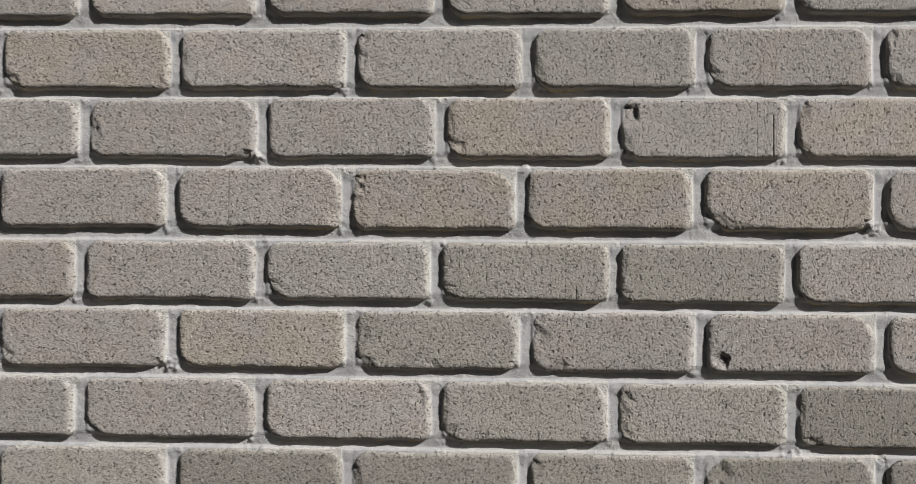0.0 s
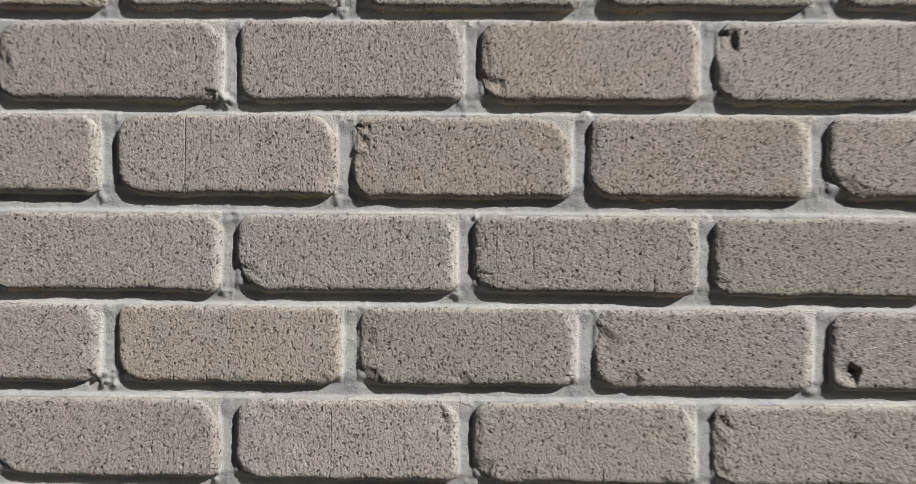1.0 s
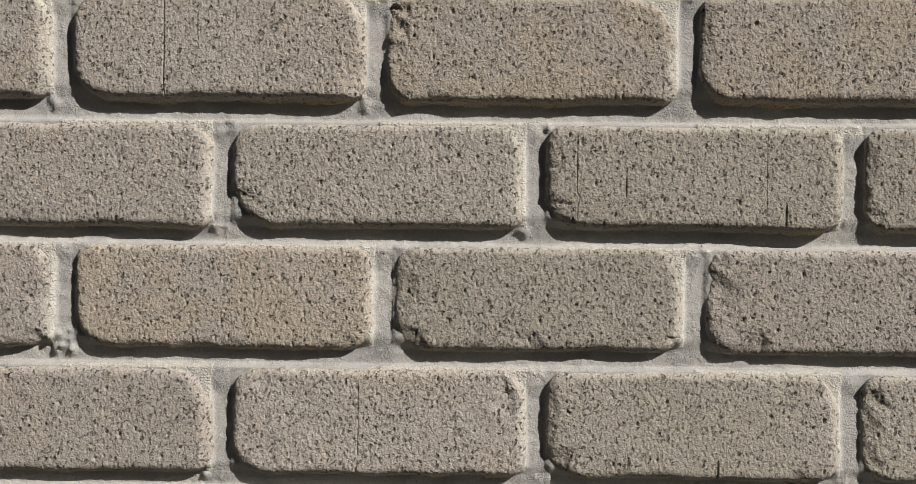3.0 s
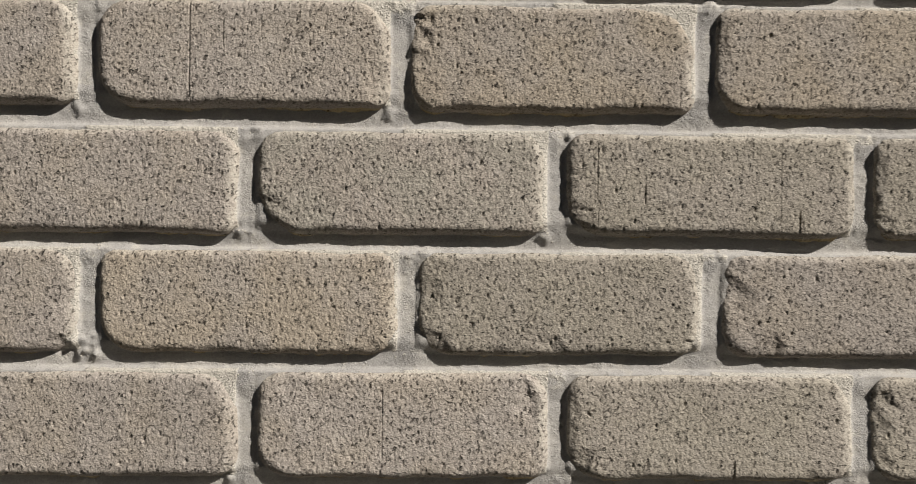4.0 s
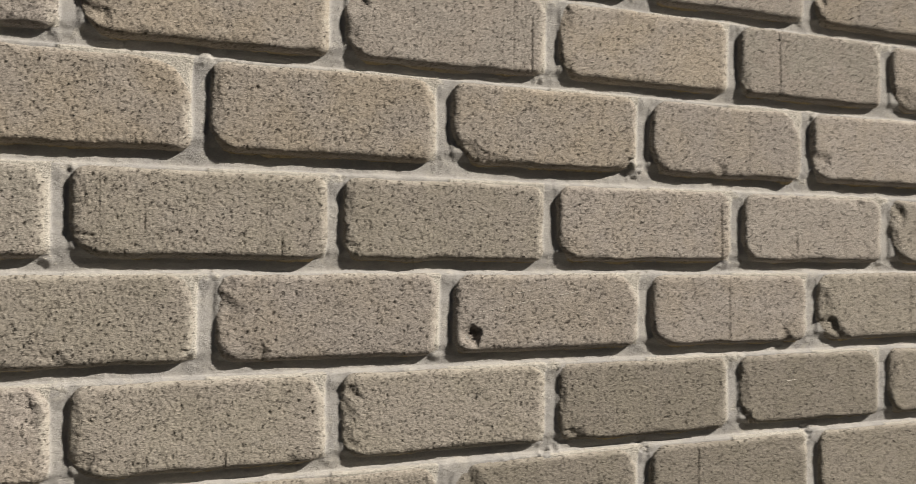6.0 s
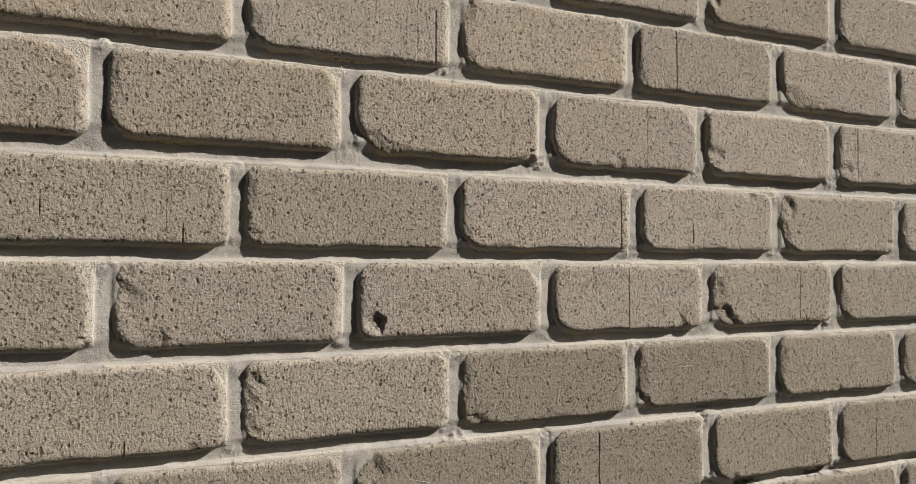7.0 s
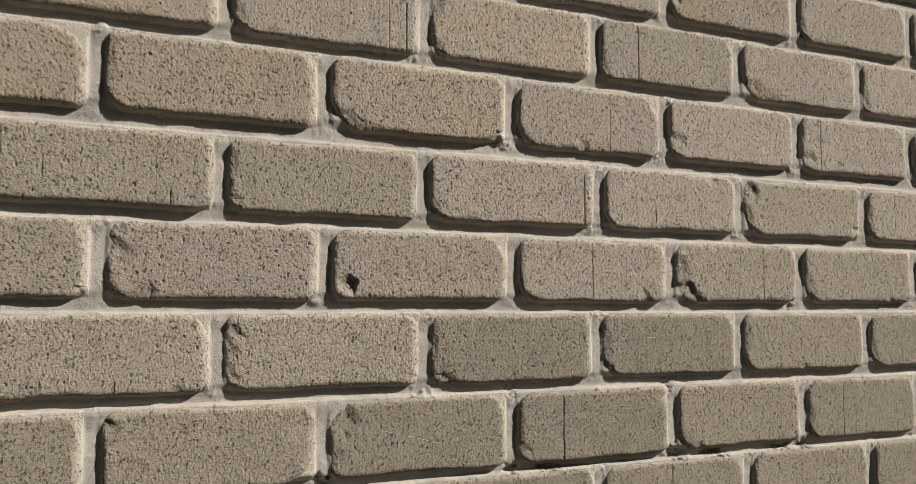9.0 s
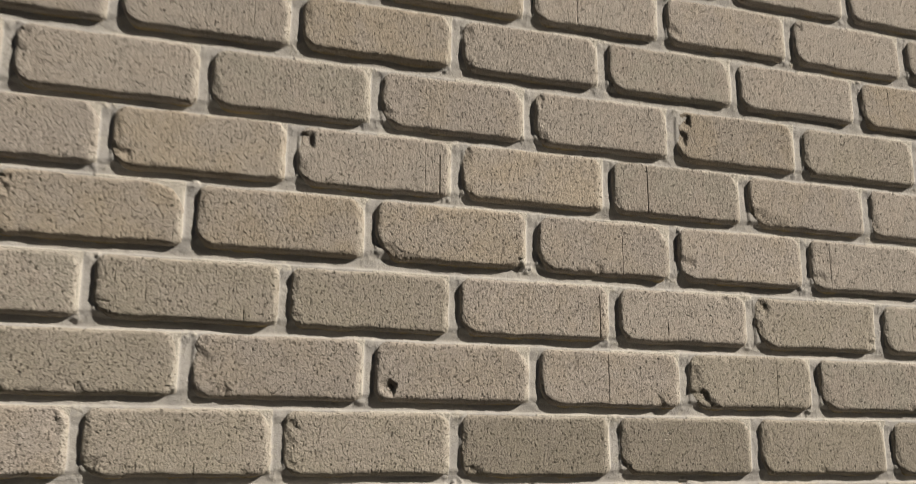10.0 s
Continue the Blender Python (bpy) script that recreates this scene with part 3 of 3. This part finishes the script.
    crumb = np.maximum(0, n(0.0036, 43)) * 0.5 + np.maximum(0, n(0.0021, 44)) * 0.6
    depth = depth + wave - crumb * 0.0022 * np.clip(cross, 0, 1) * (0.35 + 0.65 * rough)
    depth = depth - crumb * 0.0005 * rough - crumb * 0.0010 * np.clip(top_edge, 0, 1) * rough
    depth = depth + 0.00022 * n(0.0026, 45)
    # crumbly mortar left at the lower end of most bricks
    rng = np.random.default_rng(63)
    clots = list(LUMPS)
    for r in ROWS:
        for x in COURSES[r]:
            if rng.random() < 0.55:
                clots.append((x - 0.009 + rng.normal(0, 0.002), BOTTOM[r] + rng.normal(-0.0005, 0.001), rng.uniform(0.005, 0.009), rng.uniform(0.0015, 0.004)))
            if rng.random() < 0.4:
                clots.append((x + 0.007 + rng.normal(0, 0.002), TOP[r] - rng.uniform(0, 0.003), rng.uniform(0.004, 0.007), rng.uniform(0.001, 0.003)))
    torn, grainy = 0.55 * n(0.004, 47) + 0.35 * n(0.0022, 49), 1 + 0.5 * n(0.003, 48)
    for x, z, r, h in clots:
        i0, i1 = np.searchsorted(xs, (x - 2 * r, x + 2 * r))
        j0, j1 = np.searchsorted(zs, (z - 2 * r, z + 2 * r))
        here = (slice(i0, i1), slice(j0, j1))
        q = np.hypot(gx[here] - x, gz[here] - z) / (0.85 * r) + torn[here]
        depth[here] -= 0.6 * h * (1 - smooth(0.2, 1.1, q)) * grainy[here]
    depth = np.clip(depth, 0.0018, 0.031)
    face = keep[:-1, :-1] | keep[1:, :-1] | keep[:-1, 1:] | keep[1:, 1:]
    quads = grid_quads(len(xs), len(zs))[face.ravel()]
    used = np.unique(quads)
    remap = np.zeros(gx.size, int)
    remap[used] = np.arange(len(used))
    verts = np.stack([gx.ravel(), depth.ravel(), gz.ravel()], 1)[used]

    def depth_at(x, z):
        return depth[min(len(xs) - 1, max(0, int((x - x0) / step))), min(len(zs) - 1, max(0, int((z - z0) / step)))]

    cream = 0.85 * cream + 0.45 * np.clip(cross, 0, 1) * (0.4 + rough) + 0.2 * n(0.006, 51)
    me = mesh_of("mortar", verts, remap[quads], MORTAR)
    me.attributes.new("smear", "FLOAT", "POINT").data.foreach_set("value", np.clip(cream.ravel()[used], 0, 1).astype(np.float32))
    return me, depth_at


def crumbs_mesh(depth_at):
    """Sand grains and crumbs of mortar that cling round the ends of the head joints and along the ledges."""
    rng = np.random.default_rng(91)
    bm = bmesh.new()
    bmesh.ops.create_icosphere(bm, subdivisions=1, radius=1.0)
    ball = np.array([v.co[:] for v in bm.verts])
    tris = np.array([[v.index for v in f.verts] for f in bm.faces])
    bm.free()
    verts, faces, start = [], [], 0
    spots = []
    for r in ROWS:
        for x in COURSES[r]:
            for z, side, most in ((TOP[r], 1, 26), (BOTTOM[r], -1, 24)):
                for _ in range(int(most * rng.random() ** 1.3)):
                    spots.append((x + rng.normal(-0.002 if side > 0 else -0.009, 0.008 if side > 0 else 0.005), z + rng.normal(0.0005 * side, 0.0026), rng.uniform(0.0004, 0.0010)))
        for _ in range(90):
            spots.append((rng.uniform(-0.66, 1.27), TOP[r] + rng.normal(0.0012, 0.0010), rng.uniform(0.0003, 0.0007)))
    for x, z, size in spots:
        y = depth_at(x, z)
        lump = ball * size * rng.uniform(0.65, 1.25, (len(ball), 1)) * rng.uniform(0.7, 1.2, 3)
        verts.append(lump * (1.0, 0.75, 1.0) + (x, y + size * 0.35, z))
        faces.append(tris + start)
        start += len(ball)
    me = bpy.data.meshes.new("mortar_crumbs")
    me.from_pydata(np.concatenate(verts).tolist(), [], np.concatenate(faces).tolist())
    me.materials.append(SMEARED)
    return me


# Blobs of squeezed mortar: x, z, radius, height (m).
LUMPS = [
    (0.092, 1.508, 0.008, 0.005), (0.505, 1.436, 0.010, 0.006), (-0.237, 1.522, 0.009, 0.006), (0.410, 1.163, 0.014, 0.005),
    (-0.340, 1.266, 0.010, 0.005), (0.303, 1.084, 0.014, -0.014), (0.515, 1.082, 0.010, -0.009), (0.560, 1.081, 0.020, -0.008),
    (0.735, 1.082, 0.016, -0.010), (0.790, 1.081, 0.022, -0.008), (0.905, 1.081, 0.020, -0.009), (0.515, 1.165, 0.010, -0.006),
    (0.727, 1.166, 0.009, -0.007), (0.942, 1.080, 0.012, -0.010),
]


# ---- ground ----
def ground():
    bm = bmesh.new()
    bmesh.ops.create_grid(bm, x_segments=8, y_segments=8, size=400)
    me = bpy.data.meshes.new("ground")
    bm.to_mesh(me)
    bm.free()
    me.materials.append(ground_material())
    return tagged(new("ground", me), "grey-brown paved ground in front of the wall", "ground", kind="structure")


ground()

def sky_blocker():
    """An unseen wall added behind the camera to block sky light and deepen shadows."""
    bm = bmesh.new()
    bmesh.ops.create_cube(bm, size=1)
    for v in bm.verts:
        v.co = Vector((-30.0 if v.co.x < 0 else 10.0, -7.3 if v.co.y < 0 else -7.0, 0.0 if v.co.z < 0 else 7.5))
    me = bpy.data.meshes.new("wall_south")
    bm.to_mesh(me)
    bm.free()
    me.materials.append(plain_material("sky_blocker_brown", (0.20, 0.18, 0.15)))
    return tagged(new("wall_south", me), "unseen plain wall added to block sky light", "wall", kind="structure")


sky_blocker()

# ---- the wall ----
WALL_X, WALL_Z = (-2.6, 3.2), (0.0, 2.6)


def wall_core():
    bm = bmesh.new()
    bmesh.ops.create_cube(bm, size=1)
    for v in bm.verts:
        v.co = Vector(((WALL_X[0] if v.co.x < 0 else WALL_X[1]), 0.034 if v.co.y < 0 else 0.24, (WALL_Z[0] if v.co.z < 0 else WALL_Z[1])))
    me = bpy.data.meshes.new("wall_north")
    bm.to_mesh(me)
    bm.free()
    me.materials.append(MORTAR)
    return tagged(new("wall_north", me), "sunlit grey-beige brick wall with raked mortar joints", "wall", kind="structure")


wall = wall_core()
joint_mesh, depth_at = mortar_mesh(-0.68, 1.285, 0.99, 2.04, 0.0016)
mortar = new("mortar", joint_mesh)
mortar.parent = wall
tagged(mortar, "pale grey crumbly mortar in raked joints")
crumbs = tagged(new("mortar_crumbs", crumbs_mesh(depth_at)), "loose cream sand grains on the mortar", kind="stuff")
crumbs.parent = wall


def rest_of_wall():
    """All bricks out of the stretch that the camera passes, joined."""
    verts, quads = [], []
    count = 0
    for r in range(-13, 26):
        z0 = BOTTOM[9] - PITCH * (r - 9) if r > 9 else (BOTTOM[-4] + PITCH * (-4 - r) if r < -4 else BOTTOM[r])
        if z0 < 0.01 or z0 + 0.0725 > WALL_Z[1]:
            continue
        shift = 0.0 if r % 2 == 0 else 0.1065
        for k in range(-9, 20):
            x0 = -0.67 + GAP / 2 + shift + k * 0.2155 if r < -4 or r > 9 else -0.67 + GAP / 2 - (0.1 if r % 2 else 0) + k * 0.2155
            if r in COURSES:
                ends = COURSES[r]
                x0 = ends[0] + GAP / 2 + k * 0.2155 if k < 0 else ends[-1] + GAP / 2 + (k - 1) * 0.2155
                if k == 0:
                    continue
            if x0 < WALL_X[0] or x0 + 0.201 > WALL_X[1]:
                continue
            w, h, b = 0.201, 0.0725, 0.005
            rings = [(0.0, 0.038), (0.0, b), (b * 0.35, b * 0.35), (b, 0.0)]
            start = count
            for inset, y in rings:
                for cx, cz in ((0, 0), (1, 0), (1, 1), (0, 1)):
                    verts.append((x0 + (inset if cx == 0 else w - inset), y, z0 + (inset if cz == 0 else h - inset)))
            for a in range(3):
                for c in range(4):
                    quads.append((start + a * 4 + c, start + a * 4 + (c + 1) % 4, start + a * 4 + 4 + (c + 1) % 4, start + a * 4 + 4 + c))
            quads.append((start + 12, start + 13, start + 14, start + 15))
            count += 16
    me = mesh_of("brickwork", np.array(verts), np.array(quads), BRICK["g"])
    me.polygons.foreach_set("use_smooth", np.zeros(len(me.polygons), dtype=bool))
    return me


field = tagged(new("brickwork", rest_of_wall()), "more grey-beige bricks of the same wall", kind="stuff")
field.parent = wall

# ---- bricks, one by one ----
MADE = {}
for r in ROWS:
    ends = COURSES[r]
    for k in range(len(ends) - 1):
        rng = np.random.default_rng(50 + (r + 5) * 30 + k)
        x0 = ends[k] + GAP / 2 + rng.uniform(-0.0006, 0.0006)
        x1 = ends[k + 1] - GAP / 2 + rng.uniform(-0.0006, 0.0006)
        z0, z1 = BOTTOM[r] + rng.uniform(-0.0006, 0.0006), TOP[r] + rng.uniform(-0.0006, 0.0006)
        tones = TONES.get(r, "gmgtgogmgtg")
        close = 3 <= r <= 6 and x1 > -0.32 and x0 < 0.48
        middle = 1 <= r <= 7 and x1 > -0.45 and x0 < 0.85
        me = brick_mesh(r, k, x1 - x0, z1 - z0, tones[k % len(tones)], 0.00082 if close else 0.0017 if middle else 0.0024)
        ob = new("brick", me)
        ob.parent = wall
        ob.matrix_basis = pose(x0, rng.uniform(-0.0010, 0.0008), z0, 0, rng.uniform(-0.25, 0.25), 0)
        MADE[r, k] = ob


def scratch(brick, points, width):
    """A thin pale scratch that stands a hair proud of the face; points along and up the brick in metres."""
    bm = bmesh.new()
    co = np.empty(len(brick.data.vertices) * 3, dtype=np.float32)
    brick.data.vertices.foreach_get("co", co)
    co = co.reshape(-1, 3)
    co = co[co[:, 1] < 0.003]

    def face_y(x, z):
        d = np.hypot(co[:, 0] - x, co[:, 2] - z)
        return float(np.median(co[d < max(0.002, d.min() * 1.5), 1]))

    rng = random.Random(len(points) * 7 + int(points[0][0] * 1000))
    for (xa, za), (xb, zb) in zip(points, points[1:]):
        steps = max(2, int(math.hypot(xb - xa, zb - za) / 0.002))
        side = Vector((zb - za, 0, xa - xb)).normalized()
        last = None
        for i in range(steps + 1):
            f = i / steps
            px, pz = xa + (xb - xa) * f, za + (zb - za) * f
            p = Vector((px, face_y(px, pz) - 0.00030, pz)) + side * rng.uniform(-0.0002, 0.0002)
            w = width * rng.uniform(0.35, 1.0) * (0.4 if i in (0, steps) else 1)
            pair = [bm.verts.new(p + side * w / 2), bm.verts.new(p + Vector((0, -0.0002, 0))), bm.verts.new(p - side * w / 2)]
            for v in (pair[0], pair[2]):
                v.co.y += 0.0005
            if last and rng.random() > 0.3:
                bm.faces.new((last[0], pair[0], pair[1], last[1]))
                bm.faces.new((last[1], pair[1], pair[2], last[2]))
            last = pair
    me = bpy.data.meshes.new("scratch")
    bm.to_mesh(me)
    bm.free()
    me.materials.append(CHALK)
    ob = new("scratch", me)
    ob.parent = brick
    return tagged(ob, "pale scratch across the brick face")


scratch(MADE[5, 5], [(0.026, 0.037), (0.075, 0.046), (0.125, 0.054)], 0.0009)
scratch(MADE[5, 5], [(0.052, 0.052), (0.100, 0.060)], 0.0007)
scratch(MADE[5, 5], [(0.018, 0.031), (0.060, 0.037)], 0.0008)
scratch(MADE[6, 6], [(0.060, 0.054), (0.066, 0.047), (0.071, 0.056), (0.073, 0.046)], 0.0020)
scratch(MADE[6, 6], [(0.060, 0.044), (0.074, 0.045)], 0.0014)
scratch(MADE[7, 5], [(0.050, 0.046), (0.090, 0.036), (0.128, 0.026)], 0.0012)
